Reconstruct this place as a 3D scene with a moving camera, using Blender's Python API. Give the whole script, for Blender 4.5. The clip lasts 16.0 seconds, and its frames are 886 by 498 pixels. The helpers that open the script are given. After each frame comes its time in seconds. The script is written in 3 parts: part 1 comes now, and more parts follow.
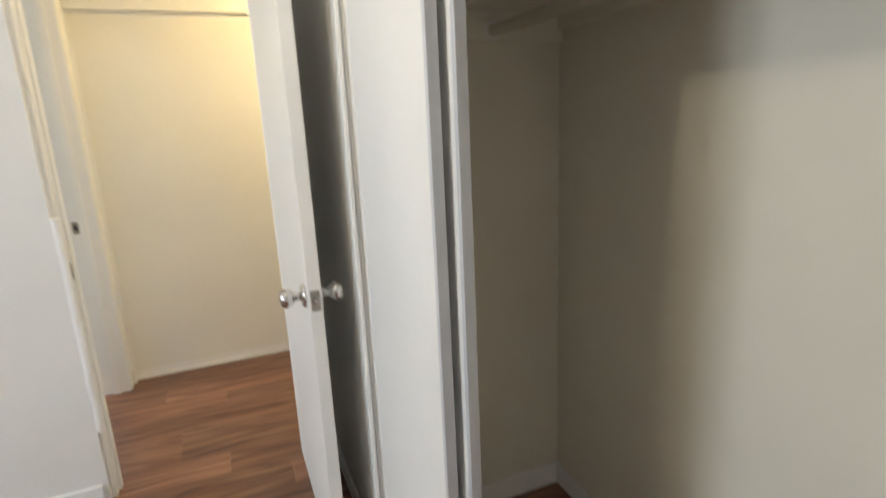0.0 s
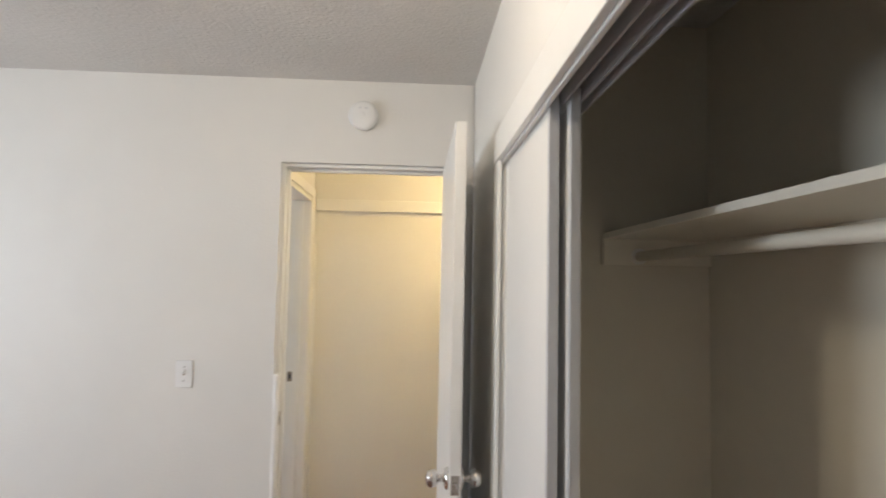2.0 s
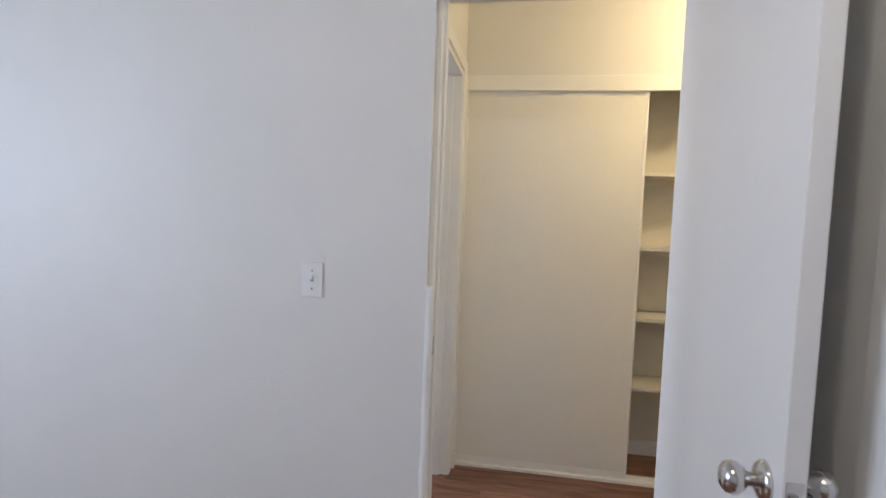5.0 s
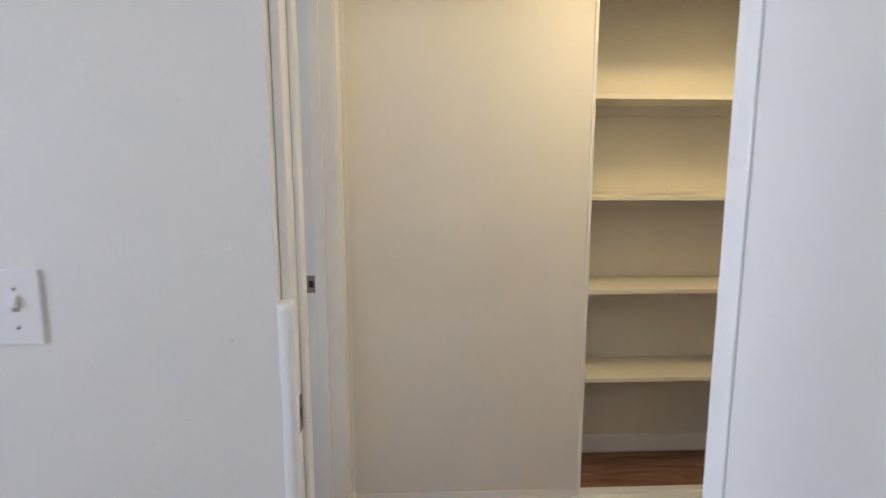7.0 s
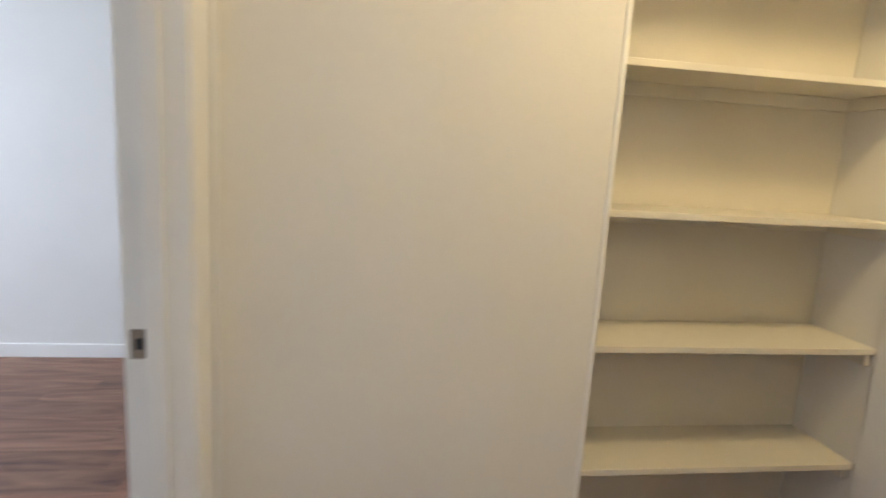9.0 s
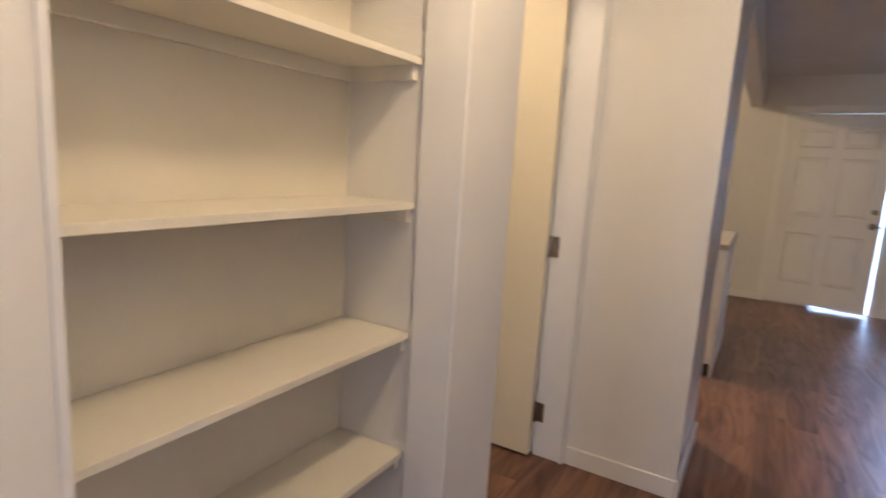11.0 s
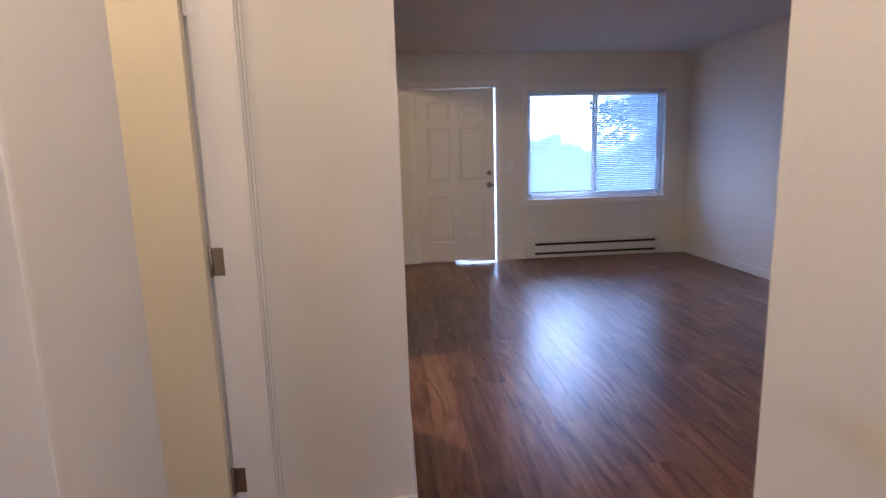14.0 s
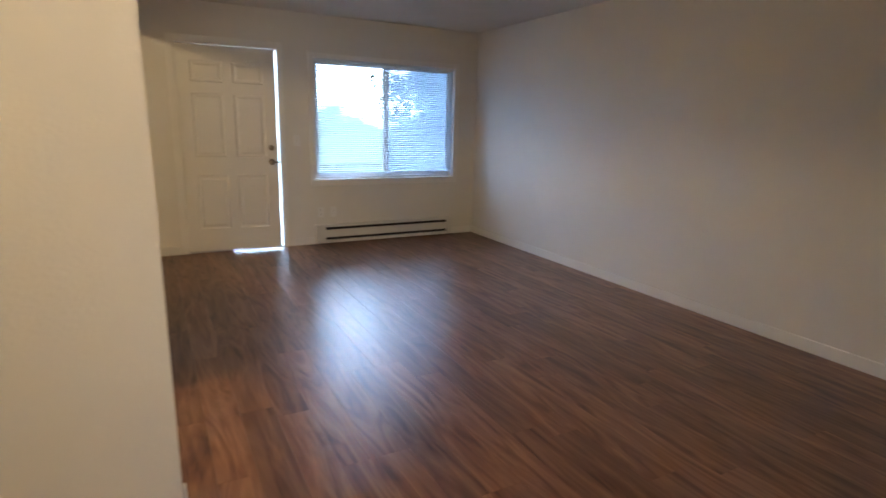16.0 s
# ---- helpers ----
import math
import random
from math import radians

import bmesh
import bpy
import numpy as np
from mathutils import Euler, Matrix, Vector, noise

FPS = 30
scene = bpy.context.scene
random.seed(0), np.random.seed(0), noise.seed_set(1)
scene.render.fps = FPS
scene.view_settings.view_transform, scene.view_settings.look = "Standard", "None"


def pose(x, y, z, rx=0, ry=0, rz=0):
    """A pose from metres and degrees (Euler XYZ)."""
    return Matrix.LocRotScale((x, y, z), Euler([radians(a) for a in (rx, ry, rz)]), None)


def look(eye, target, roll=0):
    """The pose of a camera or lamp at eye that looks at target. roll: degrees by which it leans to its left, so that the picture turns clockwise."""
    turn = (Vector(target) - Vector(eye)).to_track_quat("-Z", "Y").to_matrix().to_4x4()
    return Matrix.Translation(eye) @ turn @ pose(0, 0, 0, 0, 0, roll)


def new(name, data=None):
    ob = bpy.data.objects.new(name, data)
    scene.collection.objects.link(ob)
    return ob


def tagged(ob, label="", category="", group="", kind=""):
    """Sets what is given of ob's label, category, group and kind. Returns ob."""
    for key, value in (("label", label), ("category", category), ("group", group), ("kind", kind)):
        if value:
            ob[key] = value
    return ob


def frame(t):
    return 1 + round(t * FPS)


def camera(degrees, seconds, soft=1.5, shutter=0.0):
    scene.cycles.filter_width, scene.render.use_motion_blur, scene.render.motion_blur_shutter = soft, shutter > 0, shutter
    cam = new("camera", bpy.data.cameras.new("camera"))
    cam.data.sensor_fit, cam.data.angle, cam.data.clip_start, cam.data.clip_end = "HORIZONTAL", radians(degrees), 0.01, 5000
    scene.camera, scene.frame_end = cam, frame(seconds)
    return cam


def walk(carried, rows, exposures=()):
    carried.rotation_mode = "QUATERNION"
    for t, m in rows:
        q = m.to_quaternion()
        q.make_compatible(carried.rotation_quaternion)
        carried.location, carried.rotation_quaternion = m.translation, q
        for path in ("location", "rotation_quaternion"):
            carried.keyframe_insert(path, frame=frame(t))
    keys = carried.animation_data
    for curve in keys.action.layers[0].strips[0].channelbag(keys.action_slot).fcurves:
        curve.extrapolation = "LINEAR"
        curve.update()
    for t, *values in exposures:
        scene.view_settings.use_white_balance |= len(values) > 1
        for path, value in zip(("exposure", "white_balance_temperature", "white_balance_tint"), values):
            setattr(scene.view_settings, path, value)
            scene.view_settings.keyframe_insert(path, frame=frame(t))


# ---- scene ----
cam = camera(78.5, 16.0, shutter=0.5)
PATH = [
    (0, (0.534, -2.19, 1.395), (1.262, -0.39, 0.919), -2.7),
    (0.5, (0.536, -2.326, 1.489), (1.1, -0.415, 1.309), -0.9),
    (1, (0.563, -2.393, 1.524), (1.006, -0.443, 1.559), 0.5),
    (1.5, (0.586, -2.434, 1.545), (0.895, -0.462, 1.668), 1.2),
    (2, (0.591, -2.437, 1.541), (0.696, -0.443, 1.658), 1.1),
    (2.5, (0.563, -2.41, 1.529), (0.376, -0.419, 1.585), 0.7),
    (3, (0.547, -2.306, 1.473), (0.108, -0.355, 1.494), 0.4),
    (3.5, (0.446, -2.205, 1.404), (-0.052, -0.268, 1.421), 1.4),
    (4, (0.38, -2.02, 1.369), (-0.081, -0.075, 1.305), 2.7),
    (4.2, (0.366, -1.962, 1.374), (-0.073, -0.012, 1.296), 2.6),
    (6.5, (0.238, -1.022, 1.297), (0.215, 0.959, 1.028), 1.2),
    (7, (0.208, -0.818, 1.324), (0.292, 1.158, 1.027), 0.0),
    (7.5, (0.219, -0.607, 1.289), (0.276, 1.376, 1.032), -0.9),
    (8, (0.27, -0.416, 1.306), (0.16, 1.561, 1.024), -1.4),
    (8.5, (0.255, -0.229, 1.301), (0.204, 1.745, 0.98), 1.0),
    (9, (0.264, -0.067, 1.326), (0.549, 1.884, 0.991), 3.5),
    (9.5, (0.291, 0.144, 1.34), (1.041, 1.97, 1.017), 5.5),
    (10, (0.387, 0.262, 1.356), (1.535, 1.867, 1.037), 5.8),
    (10.2, (0.416, 0.32, 1.335), (1.701, 1.821, 1.023), 5.4),
    (12.3, (0.622, 0.678, 1.331), (2.583, 0.833, 0.973), 0.9),
    (12.5, (0.614, 0.737, 1.327), (2.582, 0.785, 0.974), 0.6),
    (13, (0.735, 0.736, 1.311), (2.702, 0.616, 0.966), -0.2),
    (13.5, (0.882, 0.673, 1.311), (2.845, 0.502, 0.967), -1.3),
    (14, (1.024, 0.642, 1.313), (2.986, 0.469, 0.967), -1.7),
    (14.5, (1.153, 0.64, 1.327), (3.103, 0.379, 0.963), -1.5),
    (15, (1.315, 0.65, 1.329), (3.226, 0.19, 0.958), -0.9),
    (15.5, (1.406, 0.656, 1.327), (3.241, -0.037, 0.936), 0.3),
    (16, (1.548, 0.616, 1.365), (3.264, -0.307, 0.915), 1.5),
]
EXPOSURES = [
    (0.0, 0.58, 6600, 8), (0.6, 0.42, 6900, 9), (1.5, 0.31, 6900, 9), (2.4, 0.3, 6450, 14), (3.0, 0.12, 6100, 14), (3.6, -0.03, 5850, 15), (7.0, 0.15, 5850, 14), (8.5, 0.18, 6050, 13), (10.2, 0.22, 5850, 18), (12.4, 0.22, 5420, 39),
    (13.5, 0.02, 5400, 37), (14.5, 0.05, 5600, 30), (15.2, 0.05, 5850, 25), (16.0, 0.14, 6250, 20),
]
walk(cam, [(t, look(eye, target, roll)) for t, eye, target, roll in PATH], EXPOSURES)

# ---- world and lights ----
world = bpy.data.worlds.new("sky")
scene.world = world
world.use_nodes = True
_nt = world.node_tree
_sky = _nt.nodes.new("ShaderNodeTexSky")
_sky.sky_type = "NISHITA"
_sky.sun_disc = False
_sky.sun_elevation, _sky.sun_rotation = radians(56), radians(112)
_nt.nodes["Background"].inputs["Strength"].default_value = 0.15
_nt.links.new(_sky.outputs[0], _nt.nodes["Background"].inputs["Color"])


def lamp(name, kind, m, energy, colour, **values):
    data = bpy.data.lights.new(name, kind)
    data.energy, data.color = energy, colour
    if kind == "AREA":
        data.shape, data.size, data.size_y = "RECTANGLE", values["size"], values["size_y"]
    elif kind == "SUN":
        data.angle = values["angle"]
    else:
        data.shadow_soft_size = values["radius"]
    ob = new(name, data)
    ob.matrix_world = m
    return ob


SKY_GLOW = 22.0
SKY_BLUE = (0.78, 0.88, 1.0)
WARM = (1.0, 0.76, 0.37)
lamp("sun", "SUN", look((20, -8, 32), (0, 0, 0)), 3.0, (1.0, 0.95, 0.88), angle=radians(0.5))
# daylight in the window openings
lamp("bedroom_daylight", "AREA", look((-2.93, -1.75, 1.45), (0, -1.75, 1.25)), 48, SKY_BLUE, size=1.0, size_y=1.1)
lamp("north_room_daylight", "AREA", look((-4.13, 1.9, 1.5), (0, 1.9, 1.3)), 84, SKY_BLUE, size=1.5, size_y=1.1)
# bulbs in the ceiling fixtures
lamp("hall_bulb", "POINT", pose(1.38, 0.60, 2.33), 26, WARM, radius=0.08)
lamp("bedroom_bulb", "POINT", pose(0.15, -1.62, 2.33), 12, (1.0, 0.89, 0.72), radius=0.04)
lamp("kitchen_bulb", "POINT", pose(4.4, 1.58, 2.33), 62, WARM, radius=0.06)
lamp("bathroom_bulb", "POINT", pose(2.35, 1.68, 2.33), 4.5, WARM, radius=0.08)


# ---- materials ----
def material(name, colour, rough=0.6, metal=0.0, grain=30.0, amount=0.06, bump=0.0, bump_scale=120.0, stretch=(1, 1, 1), stain=0.04, specular=0.5):
    m = bpy.data.materials.new(name)
    m.use_nodes = True
    n, l = m.node_tree.nodes, m.node_tree.links
    b = n["Principled BSDF"]
    b.inputs["Roughness"].default_value, b.inputs["Metallic"].default_value = rough, metal
    b.inputs["Specular IOR Level"].default_value = specular
    co = n.new("ShaderNodeTexCoord")
    mp = n.new("ShaderNodeMapping")
    mp.inputs["Scale"].default_value = stretch
    l.new(co.outputs["Object"], mp.inputs["Vector"])
    fine, broad = n.new("ShaderNodeTexNoise"), n.new("ShaderNodeTexNoise")
    fine.inputs["Scale"].default_value, broad.inputs["Scale"].default_value = grain, 1.7
    fine.inputs["Detail"].default_value = 4
    for t in (fine, broad):
        l.new(mp.outputs[0], t.inputs["Vector"])
    mix = n.new("ShaderNodeMix")
    mix.data_type = "RGBA"
    mix.inputs["A"].default_value = (*[c * (1 - amount) for c in colour], 1)
    mix.inputs["B"].default_value = (*[min(1, c * (1 + amount)) for c in colour], 1)
    l.new(fine.outputs["Fac"], mix.inputs["Factor"])
    hsv = n.new("ShaderNodeHueSaturation")
    mr = n.new("ShaderNodeMapRange")
    mr.inputs["From Min"].default_value, mr.inputs["From Max"].default_value = 0.3, 0.7
    mr.inputs["To Min"].default_value, mr.inputs["To Max"].default_value = 1 - stain, 1 + stain
    l.new(broad.outputs["Fac"], mr.inputs["Value"])
    l.new(mr.outputs[0], hsv.inputs["Value"])
    l.new(mix.outputs["Result"], hsv.inputs["Color"])
    l.new(hsv.outputs[0], b.inputs["Base Color"])
    if bump:
        tex = n.new("ShaderNodeTexNoise")
        tex.inputs["Scale"].default_value = bump_scale
        tex.inputs["Detail"].default_value = 3
        l.new(mp.outputs[0], tex.inputs["Vector"])
        bp = n.new("ShaderNodeBump")
        bp.inputs["Strength"].default_value, bp.inputs["Distance"].default_value = bump, 0.004
        l.new(tex.outputs["Fac"], bp.inputs["Height"])
        l.new(bp.outputs[0], b.inputs["Normal"])
    return m


def wood_material():
    m = bpy.data.materials.new("laminate_wood")
    m.use_nodes = True
    n, l = m.node_tree.nodes, m.node_tree.links
    b = n["Principled BSDF"]
    co, info = n.new("ShaderNodeTexCoord"), n.new("ShaderNodeObjectInfo")
    off = n.new("ShaderNodeVectorMath")
    off.operation = "MULTIPLY_ADD"
    off.inputs[1].default_value = (1, 1, 1)
    sc = n.new("ShaderNodeVectorMath")
    sc.operation = "SCALE"
    sc.inputs[0].default_value = (37.0, 91.0, 17.0)
    l.new(info.outputs["Random"], sc.inputs["Scale"])
    l.new(co.outputs["Object"], off.inputs[0])
    l.new(sc.outputs[0], off.inputs[2])

    def streak(sx, sy, detail, distortion):
        mp = n.new("ShaderNodeMapping")
        mp.inputs["Scale"].default_value = (sx, sy, 1)
        t = n.new("ShaderNodeTexNoise")
        t.inputs["Scale"].default_value, t.inputs["Detail"].default_value = 1.0, detail
        t.inputs["Distortion"].default_value = distortion
        l.new(off.outputs[0], mp.inputs["Vector"])
        l.new(mp.outputs[0], t.inputs["Vector"])
        return t
    wide, fine = streak(1.3, 9.5, 6, 2.6), streak(3.2, 42, 5, 0.8)
    ramp = n.new("ShaderNodeValToRGB")
    e = ramp.color_ramp.elements
    e[0].position, e[0].color = 0.28, (0.105, 0.043, 0.027, 1)
    e[1].position, e[1].color = 0.74, (0.43, 0.23, 0.135, 1)
    k = e.new(0.42)
    k.color = (0.22, 0.095, 0.055, 1)
    k = e.new(0.56)
    k.color = (0.31, 0.155, 0.095, 1)
    l.new(wide.outputs["Fac"], ramp.inputs["Fac"])
    mul = n.new("ShaderNodeMix")
    mul.data_type, mul.blend_type = "RGBA", "MULTIPLY"
    mul.inputs["Factor"].default_value = 0.28
    r2 = n.new("ShaderNodeValToRGB")
    r2.color_ramp.elements[0].position, r2.color_ramp.elements[0].color = 0.3, (0.45, 0.42, 0.4, 1)
    r2.color_ramp.elements[1].position = 0.65
    l.new(fine.outputs["Fac"], r2.inputs["Fac"])
    l.new(ramp.outputs[0], mul.inputs["A"])
    l.new(r2.outputs[0], mul.inputs["B"])
    hsv = n.new("ShaderNodeHueSaturation")
    mr = n.new("ShaderNodeMapRange")
    mr.inputs["To Min"].default_value, mr.inputs["To Max"].default_value = 0.60, 0.98
    l.new(info.outputs["Random"], mr.inputs["Value"])
    l.new(mr.outputs[0], hsv.inputs["Value"])
    l.new(mul.outputs["Result"], hsv.inputs["Color"])
    l.new(hsv.outputs[0], b.inputs["Base Color"])
    rr = n.new("ShaderNodeMapRange")
    rr.inputs["To Min"].default_value, rr.inputs["To Max"].default_value = 0.29, 0.40
    l.new(fine.outputs["Fac"], rr.inputs["Value"])
    l.new(rr.outputs[0], b.inputs["Roughness"])
    bp = n.new("ShaderNodeBump")
    bp.inputs["Strength"].default_value, bp.inputs["Distance"].default_value = 0.12, 0.001
    l.new(fine.outputs["Fac"], bp.inputs["Height"])
    l.new(bp.outputs[0], b.inputs["Normal"])
    return m


def emitter(name, colour, strength):
    m = bpy.data.materials.new(name)
    m.use_nodes = True
    b = m.node_tree.nodes["Principled BSDF"]
    b.inputs["Base Color"].default_value = (*colour, 1)
    b.inputs["Emission Color"].default_value, b.inputs["Emission Strength"].default_value = (*colour, 1), strength
    return m


def backdrop_material():
    """A hazy bright sky over a paler, dimmer band of distance, all painted emission."""
    m = bpy.data.materials.new("glowing_sky_board")
    m.use_nodes = True
    n, l = m.node_tree.nodes, m.node_tree.links
    b = n["Principled BSDF"]
    b.inputs["Base Color"].default_value, b.inputs["Roughness"].default_value = (0.3, 0.35, 0.35, 1), 1.0
    co, sep = n.new("ShaderNodeTexCoord"), n.new("ShaderNodeSeparateXYZ")
    l.new(co.outputs["Object"], sep.inputs[0])
    nz = n.new("ShaderNodeTexNoise")
    nz.inputs["Scale"].default_value, nz.inputs["Detail"].default_value = 0.13, 8
    l.new(co.outputs["Object"], nz.inputs["Vector"])
    add = n.new("ShaderNodeMath")
    add.operation = "MULTIPLY_ADD"
    add.inputs[1].default_value = 11.0
    l.new(nz.outputs["Fac"], add.inputs[0])
    l.new(sep.outputs["Z"], add.inputs[2])
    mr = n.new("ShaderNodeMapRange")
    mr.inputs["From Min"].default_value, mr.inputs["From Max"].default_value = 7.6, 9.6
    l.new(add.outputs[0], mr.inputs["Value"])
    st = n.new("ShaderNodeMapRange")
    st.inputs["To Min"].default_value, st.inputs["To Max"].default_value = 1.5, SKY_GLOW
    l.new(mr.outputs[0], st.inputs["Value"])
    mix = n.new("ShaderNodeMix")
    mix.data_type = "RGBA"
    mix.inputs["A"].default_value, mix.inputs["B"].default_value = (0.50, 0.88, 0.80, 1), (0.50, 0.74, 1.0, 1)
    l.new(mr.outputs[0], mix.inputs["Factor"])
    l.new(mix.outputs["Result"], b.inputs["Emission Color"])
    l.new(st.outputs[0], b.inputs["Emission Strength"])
    return m


def glass_material():
    m = bpy.data.materials.new("window_glass")
    m.use_nodes = True
    b = m.node_tree.nodes["Principled BSDF"]
    b.inputs["Transmission Weight"].default_value, b.inputs["Roughness"].default_value = 1.0, 0.0
    b.inputs["IOR"].default_value = 1.45
    return m


WALL = material("wall_paint", (0.77, 0.755, 0.72), 0.55, grain=8, amount=0.02, bump=0.22, bump_scale=95, stain=0.02)
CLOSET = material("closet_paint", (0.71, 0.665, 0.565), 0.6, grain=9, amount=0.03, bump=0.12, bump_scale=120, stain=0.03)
CEIL = material("ceiling_texture", (0.70, 0.68, 0.65), 0.9, grain=60, amount=0.07, bump=1.0, bump_scale=75)
TRIM = material("trim_paint", (0.83, 0.82, 0.79), 0.35, grain=14, amount=0.03, bump=0.1, bump_scale=60, stain=0.03)
PANEL = material("panel_paint", (0.79, 0.765, 0.70), 0.42, grain=40, amount=0.02, bump=0.12, bump_scale=160, stain=0.025)
DOOR = material("door_paint", (0.79, 0.78, 0.755), 0.38, grain=30, amount=0.02, bump=0.1, bump_scale=150, stain=0.02)
SHELF = material("shelf_paint", (0.76, 0.72, 0.62), 0.45, grain=25, amount=0.03, bump=0.12, bump_scale=100)
PATCH = material("bare_plaster", (0.86, 0.855, 0.84), 0.8, grain=35, amount=0.05, bump=0.9, bump_scale=60)
# grey-brown colour standing for the shade in a switch's toggle slot
SLOT_SHADE = material("toggle_slot_shade", (0.42, 0.36, 0.28), 0.8, grain=60, amount=0.3, bump=0.8, bump_scale=90)
WOOD = wood_material()
GAP = material("floor_joint", (0.035, 0.017, 0.011), 0.8)
NICKEL = material("satin_nickel", (0.50, 0.45, 0.38), 0.27, 1.0, grain=90, amount=0.08)
CHROME = material("worn_chrome", (0.66, 0.64, 0.62), 0.2, 1.0, grain=60, amount=0.1)
BRONZE = material("tarnished_steel", (0.30, 0.25, 0.20), 0.4, 1.0, grain=70, amount=0.2)
ALU = material("aluminium", (0.60, 0.61, 0.64), 0.42, 0.35, grain=80, amount=0.06, stretch=(1, 1, 0.1))
PLASTIC = material("white_plastic", (0.82, 0.82, 0.81), 0.35, grain=20, amount=0.01)
# near-black colour that paints in the shade of holes, slots and recesses
DARK = material("recess_shade", (0.02, 0.02, 0.022), 0.7)
ENAMEL = material("heater_enamel", (0.74, 0.73, 0.70), 0.35, grain=20, amount=0.02)
VINYL = material("window_vinyl", (0.80, 0.81, 0.82), 0.35)
CREAM = material("cream_door_paint", (0.82, 0.73, 0.52), 0.4, grain=30, amount=0.02, bump=0.1, bump_scale=150, stain=0.03)
GLASS = glass_material()


def slat_material():
    m = material("blind_slat", (0.80, 0.82, 0.84), 0.45, grain=15, amount=0.02)
    n, l = m.node_tree.nodes, m.node_tree.links
    tr, mix = n.new("ShaderNodeBsdfTranslucent"), n.new("ShaderNodeMixShader")
    tr.inputs["Color"].default_value = (0.72, 0.80, 0.86, 1)
    mix.inputs["Fac"].default_value = 0.45
    l.new(n["Principled BSDF"].outputs[0], mix.inputs[1])
    l.new(tr.outputs[0], mix.inputs[2])
    l.new(mix.outputs[0], n["Material Output"].inputs["Surface"])
    return m


SLAT = slat_material()
HAZE = backdrop_material()
# added pane: its half-clear grey-blue colour stands in for dimming and haze
SCREEN = bpy.data.materials.new("haze_screen")
SCREEN.use_nodes = True
_n, _l = SCREEN.node_tree.nodes, SCREEN.node_tree.links
_n["Principled BSDF"].inputs["Base Color"].default_value = (0.16, 0.20, 0.26, 1)
_n["Principled BSDF"].inputs["Roughness"].default_value = 0.8
_t, _x = _n.new("ShaderNodeBsdfTransparent"), _n.new("ShaderNodeMixShader")
_x.inputs["Fac"].default_value = 0.5
_d = _n.new("ShaderNodeBsdfTranslucent")
_d.inputs["Color"].default_value = (0.22, 0.29, 0.38, 1)
_y = _n.new("ShaderNodeAddShader")
_l.new(_n["Principled BSDF"].outputs[0], _y.inputs[0])
_l.new(_d.outputs[0], _y.inputs[1])
_l.new(_t.outputs[0], _x.inputs[1])
_l.new(_y.outputs[0], _x.inputs[2])
_l.new(_x.outputs[0], _n["Material Output"].inputs["Surface"])
LEAF = material("foliage", (0.085, 0.12, 0.055), 0.6, grain=5, amount=0.4, stain=0.3)
BARK = material("bark", (0.10, 0.075, 0.055), 0.9, grain=20, amount=0.3, bump=0.8, bump_scale=30)
CONCRETE = material("concrete", (0.42, 0.41, 0.39), 0.9, grain=25, amount=0.12, bump=0.4, bump_scale=60)
GRASS = material("lawn", (0.06, 0.11, 0.03), 0.9, grain=8, amount=0.3)
SIDING = material("siding_paint", (0.55, 0.54, 0.52), 0.7, grain=6, amount=0.06)
ROOFING = material("roof_shingle", (0.12, 0.115, 0.11), 0.9, grain=30, amount=0.3)
LAMINATE = material("counter_laminate", (0.45, 0.42, 0.38), 0.35, grain=70, amount=0.2)
FROSTED = emitter("lit_frosted_glass", (1.0, 0.80, 0.52), 5.0)


# ---- mesh helpers ----
def add_box(bm, x0, x1, y0, y1, z0, z1):
    c = [bm.verts.new(p) for p in ((x0, y0, z0), (x1, y0, z0), (x1, y1, z0), (x0, y1, z0), (x0, y0, z1), (x1, y0, z1), (x1, y1, z1), (x0, y1, z1))]
    return [bm.faces.new([c[i] for i in f]) for f in ((3, 2, 1, 0), (4, 5, 6, 7), (0, 1, 5, 4), (1, 2, 6, 5), (2, 3, 7, 6), (3, 0, 4, 7))]


def boxes(*spans, bevel=0.0, segments=2):
    bm = bmesh.new()
    for s in spans:
        add_box(bm, *s)
    if bevel:
        bmesh.ops.bevel(bm, geom=list(bm.edges), offset=bevel, segments=segments, profile=0.6, affect="EDGES")
    return bm


def lathe(profile, axis="z", steps=32):
    """A turned solid: rows of (radius, height) about an axis."""
    bm = bmesh.new()
    rings = []
    for r, h in profile:
        ring = []
        for i in range(steps):
            a = 2 * math.pi * i / steps
            p = (r * math.cos(a), r * math.sin(a), h)
            ring.append(bm.verts.new({"z": p, "y": (p[0], p[2], -p[1]), "x": (p[2], p[0], p[1])}[axis]))
        rings.append(ring)
    for a, b in zip(rings, rings[1:]):
        for i in range(steps):
            j = (i + 1) % steps
            bm.faces.new((a[i], a[j], b[j], b[i])).smooth = True
    bm.faces.new(list(reversed(rings[0])))
    bm.faces.new(rings[-1])
    return bm


def mesh_of(name, bm, mat):
    me = bpy.data.meshes.new(name)
    bm.normal_update()
    bm.to_mesh(me)
    bm.free()
    me.materials.append(mat)
    return me


def part(name, bm, mat, parent, label="", m=None):
    ob = new(name, mesh_of(name, bm, mat))
    ob.parent = parent
    if m is not None:
        ob.matrix_basis = m
    return tagged(ob, label)


def solid(name, bm, mat, label="", category="", group="", kind="", m=None):
    ob = new(name, mesh_of(name, bm, mat))
    if m is not None:
        ob.matrix_basis = m
    return tagged(ob, label, category, group, kind)


